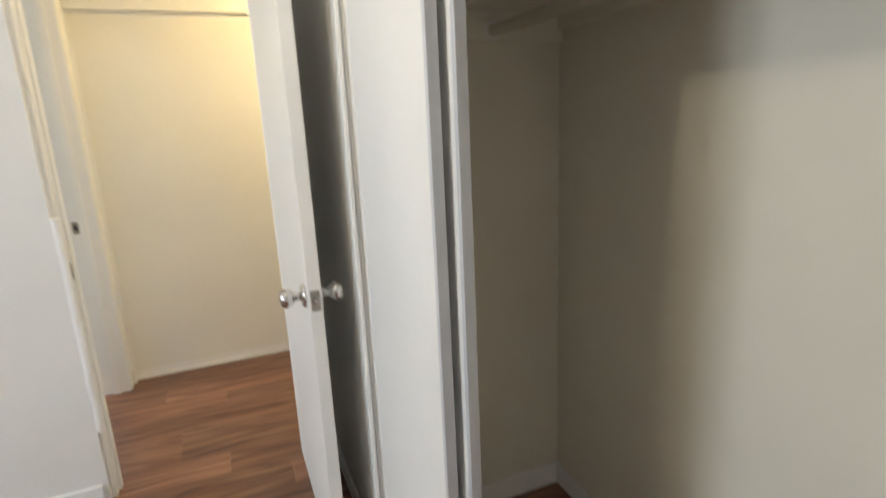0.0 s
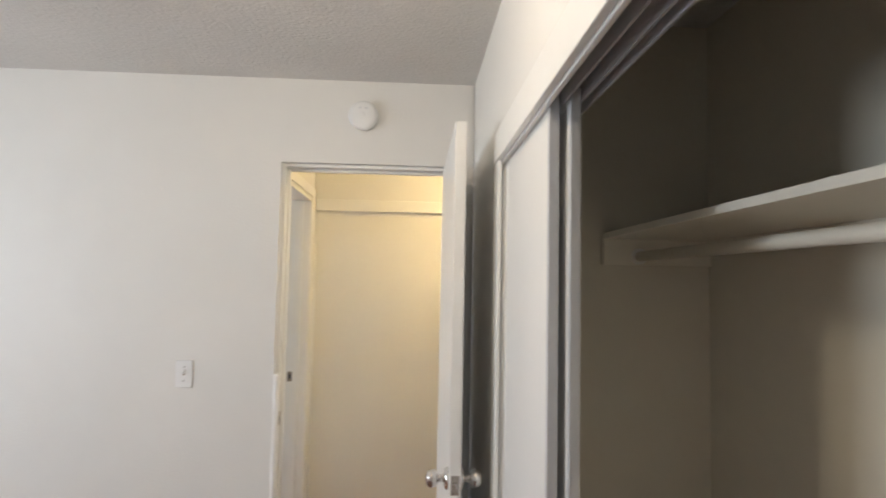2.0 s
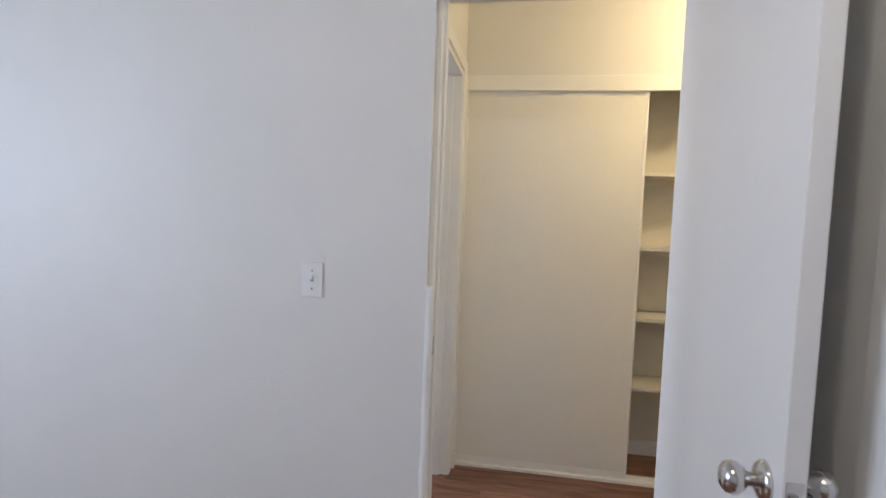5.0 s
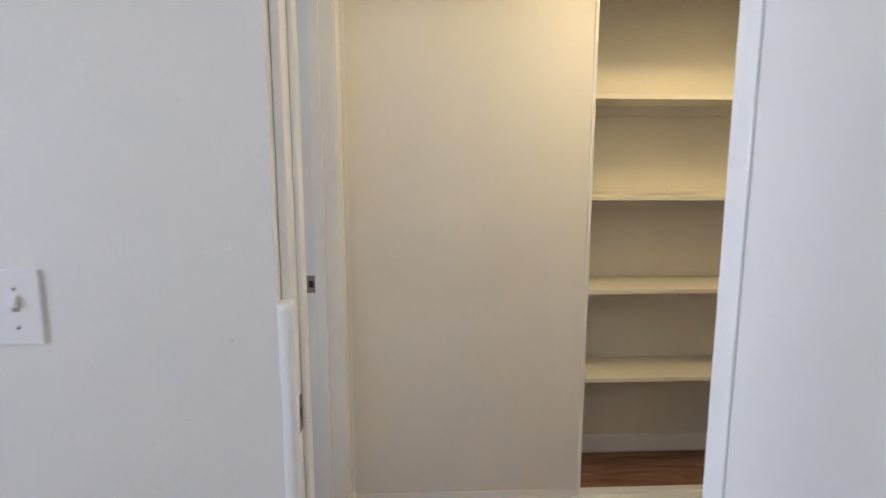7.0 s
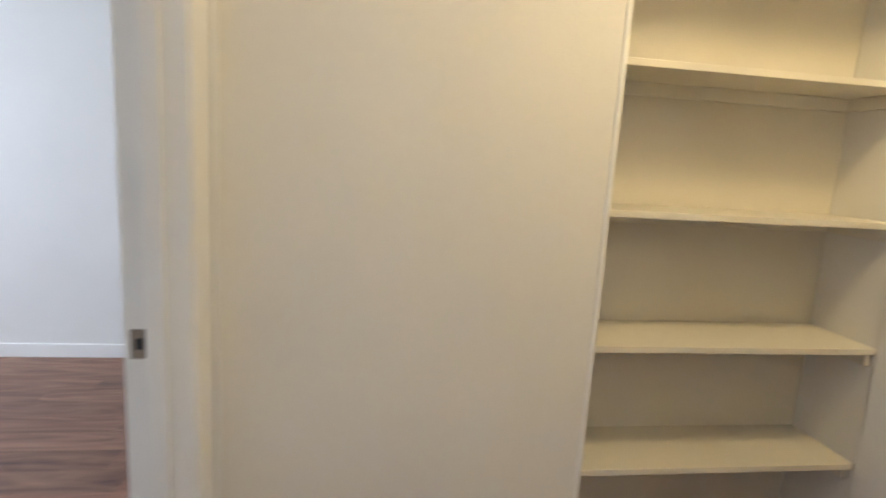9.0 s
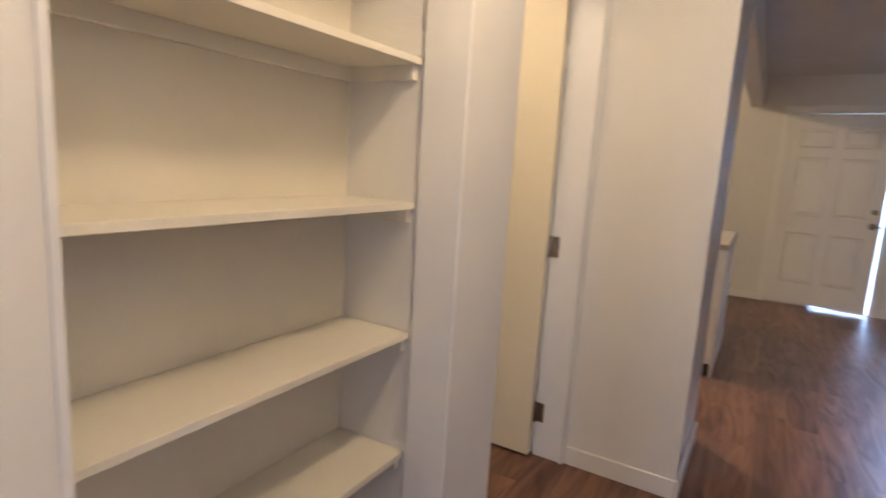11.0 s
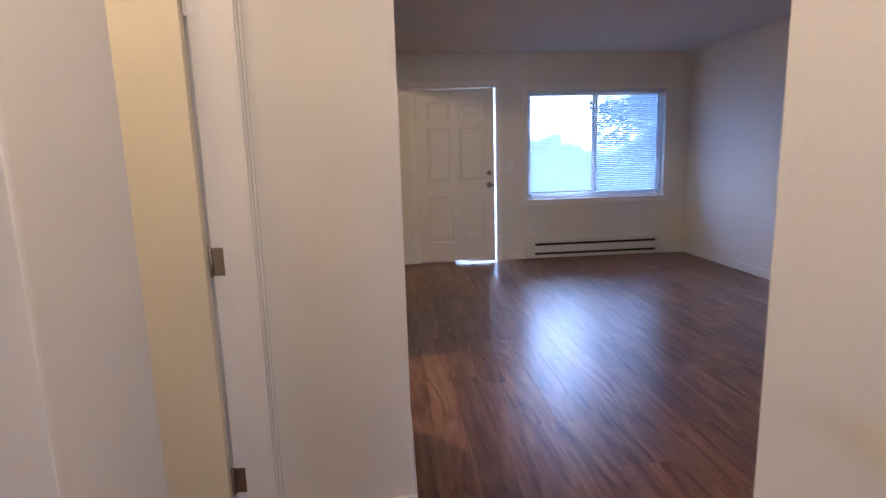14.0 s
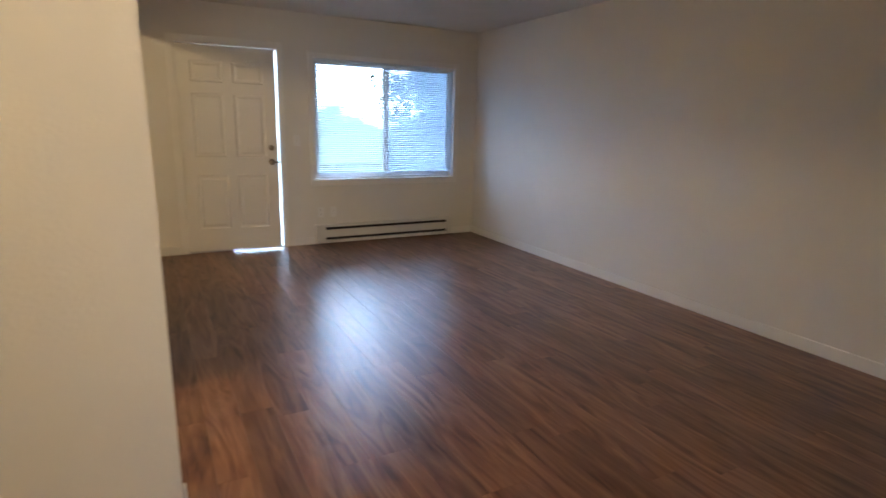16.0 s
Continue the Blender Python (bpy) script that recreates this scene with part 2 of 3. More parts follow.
def thing(name, m, label, category, group="", kind=""):
    ob = new(name)
    ob.matrix_basis = m
    return tagged(ob, label, category, group, kind)


def wall(name, *spans, mat=None, label="white painted drywall wall with fine orange-peel texture"):
    return solid(name, boxes(*spans), mat or WALL, label, "wall", kind="structure")


# ---- the shell ----
CEILING = 2.44
HS = 0.17                    # cupboard face on the hall's south side
H0, H1 = 0.12, 1.14          # hall faces
# bedroom
wall("wall_bedroom_north", (-2.9, -0.012, 0, H0, 0, CEILING), (0.778, 0.852, 0, H0, 0, CEILING), (-0.012, 0.778, 0, H0, 2.06, CEILING))
wall("wall_bedroom_west", (-3.02, -2.9, -4.0, -2.25, 0, CEILING), (-3.02, -2.9, -1.25, H0, 0, CEILING), (-3.02, -2.9, -2.25, -1.25, 0, 0.9), (-3.02, -2.9, -2.25, -1.25, 2.0, CEILING))
wall("wall_bedroom_south", (-3.02, 1.77, -4.12, -4.0, 0, CEILING))
wall("wall_bedroom_east", (0.852, 0.95, -0.79, 0, 0, CEILING), (0.852, 0.95, -4.0, -2.5, 0, CEILING), (0.852, 0.95, -2.5, -0.79, 1.985, CEILING))
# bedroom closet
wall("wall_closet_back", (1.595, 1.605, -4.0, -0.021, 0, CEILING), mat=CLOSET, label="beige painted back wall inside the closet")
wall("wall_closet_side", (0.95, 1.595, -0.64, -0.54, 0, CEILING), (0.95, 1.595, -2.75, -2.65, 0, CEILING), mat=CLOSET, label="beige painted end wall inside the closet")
# hall
wall("wall_hall_south", (0.88, 0.89, 0, HS, 0, CEILING), (1.455, 1.655, 0, HS, 0, CEILING), (0.89, 1.455, 0, HS, 2.05, CEILING), (0.852, 1.605, -0.02, -0.001, 0, CEILING), (0.852, 0.88, 0, H0, 0, CEILING))
wall("wall_living_west", (1.606, 1.655, -3.12, -0.0005, 0, CEILING))
wall("wall_hall_west", (-0.19, -0.072, H0, 0.20, 0, CEILING), (-0.19, -0.072, 1.035, 1.66, 0, CEILING), (-0.19, -0.072, 0.20, 1.035, 2.05, CEILING))
wall("wall_hall_north", (-0.072, 1.79, H1, 1.24, 2.062, CEILING), (1.79, 2.105, H1, 1.24, 0, CEILING), (2.105, 2.826, 1.115, 1.235, 2.06, CEILING))
wall("wall_bathroom_west", (1.79, 1.91, 1.24, 2.2, 0, CEILING))
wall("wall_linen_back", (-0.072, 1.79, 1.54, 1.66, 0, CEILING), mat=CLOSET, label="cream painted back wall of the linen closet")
wall("wall_bathroom_north", (1.91, 2.95, 2.1, 2.2, 0, CEILING))
wall("wall_stub", (2.83, 2.95, 0.615, 2.1, 0, CEILING))
# room beyond the west doorway
wall("wall_north_room_north", (-4.22, -0.19, 3.32, 3.58, 0, CEILING))
wall("wall_north_room_east", (-0.19, -0.07, 1.66, 3.58, 0, CEILING))
wall("wall_north_room_west", (-4.22, -4.1, 0.12, 1.1, 0, CEILING), (-4.22, -4.1, 2.7, 3.32, 0, CEILING), (-4.22, -4.1, 1.1, 2.7, 0, 0.9), (-4.22, -4.1, 1.1, 2.7, 2.0, CEILING))
wall("wall_north_room_south", (-4.22, -2.9, 0, H0, 0, CEILING))
# living room and kitchen
wall("wall_living_south", (1.655, 7.63, -3.12, -3.0, 0, CEILING))
wall("wall_living_east", (7.51, 7.63, 0.375, 3.2, 0, CEILING), (7.51, 7.63, -0.98, -0.62, 0, CEILING), (7.51, 7.63, -3.0, -2.692, 0, CEILING),
     (7.51, 7.63, -0.62, 0.375, 2.075, CEILING), (7.51, 7.63, -2.692, -0.98, 0, 0.725), (7.51, 7.63, -2.692, -0.98, 2.008, CEILING))
wall("wall_kitchen_north", (2.95, 7.51, 3.1, 3.2, 0, CEILING))
wall("wall_kitchen_west", (2.83, 2.95, 2.2, 3.2, 0, CEILING))
wall("wall_kitchen_south", (2.95, 3.48, 0.615, 0.735, 0, CEILING))
wall("soffit_kitchen", (3.48, 7.51, 0.615, 0.735, 2.12, CEILING), label="white painted header above the kitchen opening")
solid("ceiling", boxes((-4.22, 7.63, -4.12, 3.58, CEILING, CEILING + 0.15)), CEIL, "off-white sprayed textured ceiling", "ceiling", kind="structure")
floor = solid("floor", boxes((-4.22, 7.63, -4.12, 3.58, -0.15, -0.006)), GAP, "reddish brown wood-look laminate plank floor", "floor", kind="structure")


# ---- trim ----
def skirting(*runs):
    """Runs of (x0, x1, y0, y1, face): face is the outward side of the board."""
    for x0, x1, y0, y1 in runs:
        bm = boxes((x0, x1, y0, y1, 0, 0.085), bevel=0.004)
        solid("baseboard", bm, TRIM, "white painted wooden baseboard", "baseboard", kind="structure")


T = 0.013
skirting((-2.9, -0.03, -T, 0), (0.78, 0.852, -T, 0), (0.852 - T, 0.852, -0.745, -T),
         (0.95, 1.595, -0.64 - T, -0.64), (1.595 - T, 1.595, -2.65, -0.64 - T),
         (-0.06, 1.79, 1.54 - T, 1.54), (1.792, 2.105, H1 - T, H1),
         (2.83 - T, 2.83, 0.615, 1.0785), (2.83, 3.48, 0.615 - T, 0.615),
         (1.465, 1.655, HS, HS + T), (1.655, 1.655 + T, -3.0, HS),
         (-4.1, -0.19, 3.32 - T, 3.32), (1.655 + T, 7.51, -3.0, -3.0 + T),
         (7.51 - T, 7.51, -0.95, -0.69), (7.51 - T, 7.51, -3.0 + T, -2.70), (7.51 - T, 7.51, 0.42, 0.8), (-0.0598, -0.046, 1.095, 1.134), (2.95, 2.95 + T, 0.735, 3.1))


def frame_trim(name, spans, label, mat=None, bevel=0.003):
    for s in spans:
        solid(name, boxes(s, bevel=bevel), mat or TRIM, label, "door frame", kind="structure")


# bedroom door: rebated jamb without casing on the bedroom side
frame_trim("door_frame_bedroom", [(-0.0115, 0.004, 0.028, 0.14, 0, 2.045), (0.004, 0.013, 0.07, 0.105, 0, 2.033),
                                  (0.757, 0.778, 0.028, 0.14, 0, 2.045), (0.751, 0.757, 0.066, 0.10, 0, 2.033),
                                  (-0.0115, 0.778, 0.028, 0.14, 2.045, 2.06), (0.013, 0.751, 0.07, 0.105, 2.033, 2.045)], "cream painted wooden door jamb with old paint drips")
frame_trim("door_frame_bedroom", [(-0.066, -0.012, H0, H0 + 0.014, 0, 2.06), (0.7785, 0.834, H0, H0 + 0.014, 0, 2.12), (-0.066, 0.778, H0 + 0.0002, H0 + 0.014, 2.0605, 2.12)], "cream painted door casing on the hall side")
# repaired wall edge beside the strike
bm = bmesh.new()
rng = random.Random(4)
prev = None
for i in range(60):
    z = 0.30 + 0.817 * i / 59
    wob = 0.005 * noise.noise((z * 9, 0, 0)) + 0.003 * noise.noise((z * 31, 3, 0))
    ring = [bm.verts.new(p) for p in ((-0.016 + 2.0 * wob, 0.002, z), (-0.008 + wob, -0.002, z), (0.0 + wob, -0.003 + wob * 0.4, z), (0.008 + wob * 1.5, -0.001, z), (0.012 + wob, 0.014, z), (0.008 + wob, 0.03, z), (-0.03, 0.03, z))]
    if prev:
        for k in range(7):
            bm.faces.new((prev[k], prev[(k + 1) % 7], ring[(k + 1) % 7], ring[k])).smooth = True
    else:
        bm.faces.new(list(reversed(ring)))
    prev = ring
bm.faces.new(prev)
solid("wall_edge_repair", bm, PATCH, "rough white plaster repair along the door's wall edge", "wall repair", kind="structure")
# west doorway of the hall
frame_trim("door_frame_west", [(-0.195, -0.067, 1.015, 1.035, 0, 2.05), (-0.15, -0.112, 1.003, 1.015, 0, 2.038), (-0.195, -0.067, 0.20, 0.22, 0, 2.05), (-0.195, -0.067, 0.22, 1.015, 2.03, 2.05)], "cream painted wooden door jamb")
frame_trim("door_frame_west", [(-0.072, -0.060, 1.022, 1.125, 0, 2.06), (-0.072, -0.060, 0.145, 0.215, 0, 2.06), (-0.072, -0.060, 0.145, 1.125, 2.06, 2.12)], "cream painted flat door casing")


# ---- hardware ----
def strike_plate(m, label, mat):
    t = thing("strike_plate", m, label, "strike plate")
    bm = bmesh.new()
    add_box(bm, -0.002, 0.0, -0.016, 0.016, -0.03, -0.012)
    add_box(bm, -0.002, 0.0, -0.016, 0.016, 0.012, 0.03)
    add_box(bm, -0.002, 0.0, -0.016, -0.008, -0.012, 0.012)
    add_box(bm, -0.002, 0.0, 0.008, 0.016, -0.012, 0.012)
    part("plate", bm, mat, t)
    part("latch_hole", boxes((-0.001, 0.0, -0.008, 0.008, -0.012, 0.012)), DARK, t, "near-black patch for the shade in the latch hole")
    for z in (-0.022, 0.022):
        part("screw", lathe([(0.003, 0), (0.003, 0.001), (0.001, 0.0015)], "x", 10), mat, t, m=pose(-0.0035, 0, z))
    return t


strike_plate(pose(0.004, 0.048, 0.915, 0, 0, 180), "tarnished steel strike plate in the bedroom door jamb", BRONZE)
strike_plate(pose(-0.165, 1.0149, 0.93, 0, 0, 90), "steel strike plate set in the west door jamb", BRONZE)


def knob_set(door, m, mat):
    """A door knob on a round rose, pointing along local -y."""
    k = part("door_knob", lathe([(0.008, 0.0), (0.011, 0.012), (0.012, 0.022), (0.02, 0.028), (0.0265, 0.038), (0.027, 0.046), (0.024, 0.055), (0.016, 0.061), (0.006, 0.063)], "y", 28), mat, door, "satin metal round door knob", m @ pose(0, -0.006, 0, 0, 0, 180))
    part("rose", lathe([(0.033, 0.0), (0.033, 0.004), (0.028, 0.010), (0.014, 0.014)], "y", 32), mat, k, m=pose(0, -0.006, 0))
    return k


def slab_door(name, m, width, height, label, latch=True, knob_mat=None, knob_x=None, sides=(1, -1), knob_z=0.92):
    """A flush door: hinge edge at the local origin, leaf along +x, thickness along +y."""
    d = thing(name, m, label, "door")
    part("leaf", boxes((0, width, 0, 0.035, 0.012, height), bevel=0.002), DOOR, d)
    kx = knob_x or width - 0.06
    if 1 in sides:
        knob_set(d, pose(kx, 0, knob_z), knob_mat)
    if -1 in sides:
        knob_set(d, pose(kx, 0.035, knob_z, 0, 0, 180), knob_mat)
    if latch:
        lp = part("latch_plate", boxes((width, width + 0.0015, 0.005, 0.030, knob_z - 0.028, knob_z + 0.028), bevel=0.0005), knob_mat, d, "steel latch face plate")
        part("latch_bolt", boxes((width + 0.0015, width + 0.011, 0.011, 0.024, knob_z - 0.009, knob_z + 0.009), bevel=0.003), knob_mat, lp)
    return d


# bedroom door, wide open into the room
slab_door("bedroom_door", pose(0.711, -0.008, 0, 0, 0, -90.2), 0.80, 2.03, "white flush wooden door standing wide open in the bedroom", knob_mat=CHROME, knob_z=0.94)
# cupboard door in the hall's south wall
frame_trim("door_frame_cupboard", [(1.430, 1.458, 0.05, HS + 0.004, 0, 2.05), (0.888, 0.903, 0.05, HS + 0.004, 0, 2.05), (0.903, 1.430, 0.05, HS + 0.004, 2.032, 2.05)], "cream painted narrow door jamb")
cup = slab_door("cupboard_door", pose(0.905, 0.105, 0), 0.522, 2.03, "cream painted flush cupboard door, closed, in the hall", latch=False, knob_mat=NICKEL, sides=(-1,), knob_z=1.02, knob_x=0.443)
cup.matrix_basis = pose(0.905, HS - 0.035 - 0.006, 0)
solid("strike_plate", boxes((1.4255, 1.4295, HS - 0.004, HS + 0.007, 1.005, 1.055), bevel=0.001), BRONZE, "tarnished strike plate lip beside the cupboard door", "strike plate")
# bathroom doorway, its door swung wide open into the small room
frame_trim("door_frame_bathroom", [(2.806, 2.829, 1.108, 1.236, 0, 2.045), (2.106, 2.829, 1.108, 1.236, 2.045, 2.06)], "cream painted wooden bathroom door jamb")
frame_trim("door_frame_bathroom", [(2.797, 2.8295, 1.095, 1.1075, 0, 2.11), (2.802, 2.8295, 1.088, 1.0945, 0, 2.11), (2.816, 2.8295, 1.079, 1.0875, 0, 2.11), (2.106, 2.796, 1.095, 1.1075, 2.06, 2.11)], "white painted moulded door casing")
bath = thing("bathroom_door", pose(2.763, 1.243, 0), "cream painted flush door standing open into the bathroom", "door")
part("leaf", boxes((0, 0.035, 0, 0.66, 0.012, 2.03), bevel=0.002), CREAM, bath)


def jamb_hinge(door, z, mat, label):
    """A butt hinge: one leaf let into the jamb's face, with its knuckle beside the door's edge."""
    h = part("hinge", boxes((0.0405, 0.043, -0.046, -0.008, z - 0.046, z + 0.046), bevel=0.001), mat, door, label)
    part("knuckle", lathe([(0.004, -0.05), (0.0065, -0.048), (0.0065, 0.048), (0.004, 0.05)], "z", 14), mat, h, m=pose(0.036, -0.006, z))
    for k, dz in enumerate((-0.032, 0.0, 0.032)):
        part("screw", lathe([(0.004, -0.0012), (0.004, 0.0), (0.0015, 0.0002)], "x", 10), mat, h, m=pose(0.0403, -0.030 + 0.010 * (k % 2), z + dz))


jamb_hinge(bath, 1.79, TRIM, "hinge coated in old white paint")
jamb_hinge(bath, 0.99, NICKEL, "satin steel butt hinge")
jamb_hinge(bath, 0.215, BRONZE, "tarnished steel butt hinge")


# ---- bedroom closet ----
def closet_panel(m, width, height, label, mat, group):
    """A sliding closet panel framed in aluminium; local x is its width."""
    p = thing("sliding_closet_door", m, label, "closet door", group)
    part("board", boxes((0.012, width - 0.012, 0.003, 0.019, 0.03, height - 0.03)), mat, p)
    part("side_rail", boxes((0, 0.014, 0, 0.022, 0, height), bevel=0.002), TRIM, p)
    part("side_rail", boxes((width - 0.014, width, 0, 0.022, 0, height), bevel=0.002), ALU if mat is DOOR else TRIM, p)
    part("top_rail", boxes((0.014, width - 0.014, 0.001, 0.021, height - 0.03, height)), TRIM, p)
    part("bottom_rail", boxes((0.014, width - 0.014, 0.001, 0.021, 0, 0.03)), ALU if mat is DOOR else TRIM, p)
    return p


closet_panel(pose(0.866, -0.806, 0.014, 0, 0, -90), 0.530, 1.925, "white sliding closet door in an aluminium frame", DOOR, "bedroom closet doors")
closet_panel(pose(0.902, -0.806, 0.014, 0, 0, -90), 0.563, 1.925, "white sliding closet door in an aluminium frame, behind the other", DOOR, "bedroom closet doors")
tr = thing("closet_track", pose(0, 0, 0), "double aluminium sliding door track under the closet header", "closet track")
for x in (0.8925, 0.9265, 0.951):
    part("track_rib", boxes((x, x + 0.004, -2.5, -0.803, 1.915, 1.985)), ALU, tr)
part("track_top", boxes((0.866, 0.955, -2.5, -0.803, 1.980, 1.9845)), ALU, tr)
bt = thing("closet_floor_track", pose(0, 0, 0), "low aluminium floor track of the closet doors", "closet track")
for x in (0.875, 0.911, 0.94):
    part("track_rib", boxes((x, x + 0.004, -2.5, -0.803, 0.003, 0.012)), ALU, bt)
part("track_base", boxes((0.864, 0.945, -2.5, -0.803, 0.0, 0.003)), ALU, bt)
frame_trim("closet_trim", [(0.840, 0.852, -0.815, -0.745, 0, 1.912), (0.836, 0.852, -2.5, -0.745, 1.912, 2.005), (0.853, 0.8645, -2.5, -0.803, 1.906, 1.984), (0.856, 0.95, -0.802, -0.79, 0, 1.985)], "white painted closet trim")
sh = thing("closet_shelf", pose(0, 0, 0), "white painted wooden closet shelf on wall cleats", "shelf")
part("board", boxes((1.225, 1.594, -2.645, -0.645, 1.692, 1.712), bevel=0.002), SHELF, sh)
part("cleat", boxes((1.222, 1.594, -0.66, -0.6405, 1.605, 1.692), bevel=0.002), SHELF, sh, "white painted end cleat")
part("cleat", boxes((1.576, 1.5945, -2.645, -0.66, 1.642, 1.692), bevel=0.002), SHELF, sh)
rod = thing("closet_rod", pose(1.34, 0, 1.634), "cream painted round wooden hanging rod", "closet rod")
part("rod", lathe([(0.0165, -2.64), (0.0165, -0.662)], "y", 20), SHELF, rod)
part("rod_socket", lathe([(0.027, -0.672), (0.027, -0.66)], "y", 20), TRIM, rod)

# ---- linen closet in the hall ----
closet_panel(pose(-0.064, 1.158, 0.022), 0.905, 1.968, "cream painted sliding closet door, closed", PANEL, "linen closet doors")
closet_panel(pose(-0.064, 1.195, 0.022), 0.90, 1.968, "cream painted sliding closet door, slid behind the other", PANEL, "linen closet doors")
frame_trim("closet_trim", [(-0.07, 1.79, 1.135, 1.152, 1.985, 2.062), (-0.0715, -0.055, 1.136, 1.154, 0, 1.985), (1.776, 1.7895, 1.136, 1.272, 0, 1.984)], "cream painted closet header trim")
frame_trim("closet_sill", [(-0.055, 1.775, 1.14, 1.225, 0, 0.018), (-0.055, 1.775, 1.17, 1.178, 0.018, 0.030)], "cream painted closet floor track")
for z in (1.602, 1.215, 0.838, 0.465):
    s = thing("linen_shelf", pose(0, 0, z), "cream painted wooden linen closet shelf", "shelf", "linen closet shelves")
    part("board", boxes((-0.068, 1.787, 1.285, 1.538, -0.019, 0), bevel=0.002), SHELF, s)
    part("cleat", boxes((1.768, 1.7895, 1.30, 1.536, -0.058, -0.019), bevel=0.002), SHELF, s)
    part("cleat", boxes((-0.07, 1.768, 1.522, 1.5395, -0.058, -0.019), bevel=0.002), SHELF, s)


# ---- plates, alarm, lamps ----
def plate(name, m, label, kind):
    """A wall plate facing local -y."""
    t = thing(name, m, label, "light switch" if kind == "switch" else "outlet")
    part("cover", boxes((-0.036, 0.036, -0.006, 0, -0.058, 0.058), bevel=0.003), PLASTIC, t)
    if kind == "switch":
        part("toggle", boxes((-0.005, 0.005, -0.017, -0.006, -0.002, 0.016), bevel=0.002), PLASTIC, t, m=pose(0, 0, 0, -18))
        part("toggle_slot", boxes((-0.0055, 0.0055, -0.0064, -0.006, -0.006, 0.007)), SLOT_SHADE, t, "grey patch for the shade in the toggle slot")
        screws = (0.03, -0.03)
    else:
        for z in (0.02, -0.02):
            s = part("socket", boxes((-0.017, 0.017, -0.008, -0.006, z - 0.014, z + 0.014), bevel=0.0008), PLASTIC, t)
            for x in (-0.006, 0.006):
                part("slot", boxes((x - 0.001, x + 0.001, -0.0084, -0.008, z - 0.004, z + 0.005)), DARK, s)
        screws = (0.0,)
    for z in screws:
        part("screw", lathe([(0.003, 0.006), (0.003, 0.0072), (0.001, 0.0076)], "y", 10), CHROME, t, m=pose(0, 0, z, 0, 0, 180))
    return t


plate("light_switch", pose(-0.394, 0, 1.117), "white plastic toggle light switch on the bedroom wall", "switch")
plate("wall_outlet", pose(-1.93, 0, 0.315), "white plastic wall outlet low on the bedroom wall", "outlet")
plate("light_switch", pose(7.51, -0.78, 1.15, 0, 0, -90), "white plastic light switch beside the entry door", "switch")
plate("wall_outlet", pose(7.51, -1.02, 0.36, 0, 0, -90), "white plastic wall outlet above the heater", "outlet")
plate("wall_outlet", pose(7.51, -1.16, 0.36, 0, 0, -90), "white plastic cable plate above the heater", "outlet")

alarm = thing("smoke_alarm", pose(0.348, 0, 2.276), "round white plastic smoke alarm mounted on the wall", "smoke alarm")
part("mount", lathe([(0.062, 0.0), (0.062, 0.010)], "y", 40), PLASTIC, alarm, m=pose(0, 0, 0, 0, 0, 180))
body = part("cover", lathe([(0.066, 0.010), (0.067, 0.022), (0.062, 0.034), (0.05, 0.039), (0.02, 0.041)], "y", 40), PLASTIC, alarm, m=pose(0, 0, 0, 0, 0, 180))
for a in range(5):
    an = radians(40 + a * 25)
    part("vent", boxes((0.032 * math.cos(an) - 0.004, 0.032 * math.cos(an) + 0.004, 0.0398, 0.0412, 0.032 * math.sin(an) - 0.004, 0.032 * math.sin(an) + 0.004)), ALU if a % 2 else PLASTIC, body)
part("test_button", lathe([(0.011, 0.040), (0.011, 0.043), (0.008, 0.044)], "y", 20), PLASTIC, body)


def ceiling_light(x, y):
    t = thing("ceiling_light", pose(x, y, CEILING), "round frosted glass ceiling light, lit", "ceiling light")
    part("base", lathe([(0.15, -0.02), (0.15, 0.0)], "z", 36), TRIM, t)
    d = part("shade", lathe([(0.02, -0.105), (0.07, -0.10), (0.11, -0.082), (0.135, -0.055), (0.14, -0.02)], "z", 36), FROSTED, t, "warm lit frosted glass dome")
    d.visible_shadow = False
    return t


ceiling_light(1.38, 0.60)
ceiling_light(4.4, 1.58)
ceiling_light(0.15, -1.62)
ceiling_light(2.35, 1.68)

# blobs of old paint on the walls
bm = bmesh.new()
for x, z, r in ((-0.11, 1.20, 0.006), (-0.075, 1.205, 0.005), (-0.085, 1.06, 0.005), (-0.20, 1.31, 0.004), (-0.16, 0.93, 0.004), (-0.30, 1.02, 0.004), (-0.14, 1.42, 0.004)):
    bmesh.ops.create_uvsphere(bm, u_segments=12, v_segments=8, radius=r, matrix=Matrix.Translation((x, 0.0005, z)) @ Matrix.Diagonal((1, 0.35, 0.8, 1)))
bmesh.ops.create_uvsphere(bm, u_segments=12, v_segments=8, radius=0.005, matrix=Matrix.Translation((1.84, 1.14, 1.24)) @ Matrix.Diagonal((1, 0.4, 0.8, 1)))
solid("paint_blobs", bm, WALL, "small lumps of old paint on the white wall", "wall texture", kind="stuff")

# ---- living room: entry door, window, heater ----
# half-width head stop and hinge strip are added to shut out daylight
frame_trim("door_frame_entry", [(7.50, 7.645, 0.345, 0.375, 0, 2.075), (7.50, 7.645, -0.62, -0.592, 0, 2.075), (7.50, 7.645, -0.592, 0.345, 2.052, 2.075), (7.553, 7.60, 0.305, 0.345, 0.027, 2.052), (7.553, 7.60, -0.1, 0.305, 2.03, 2.052), (7.509, 7.552, 0.3392, 0.3448, 0.027, 2.05)], "white painted entry door jamb")
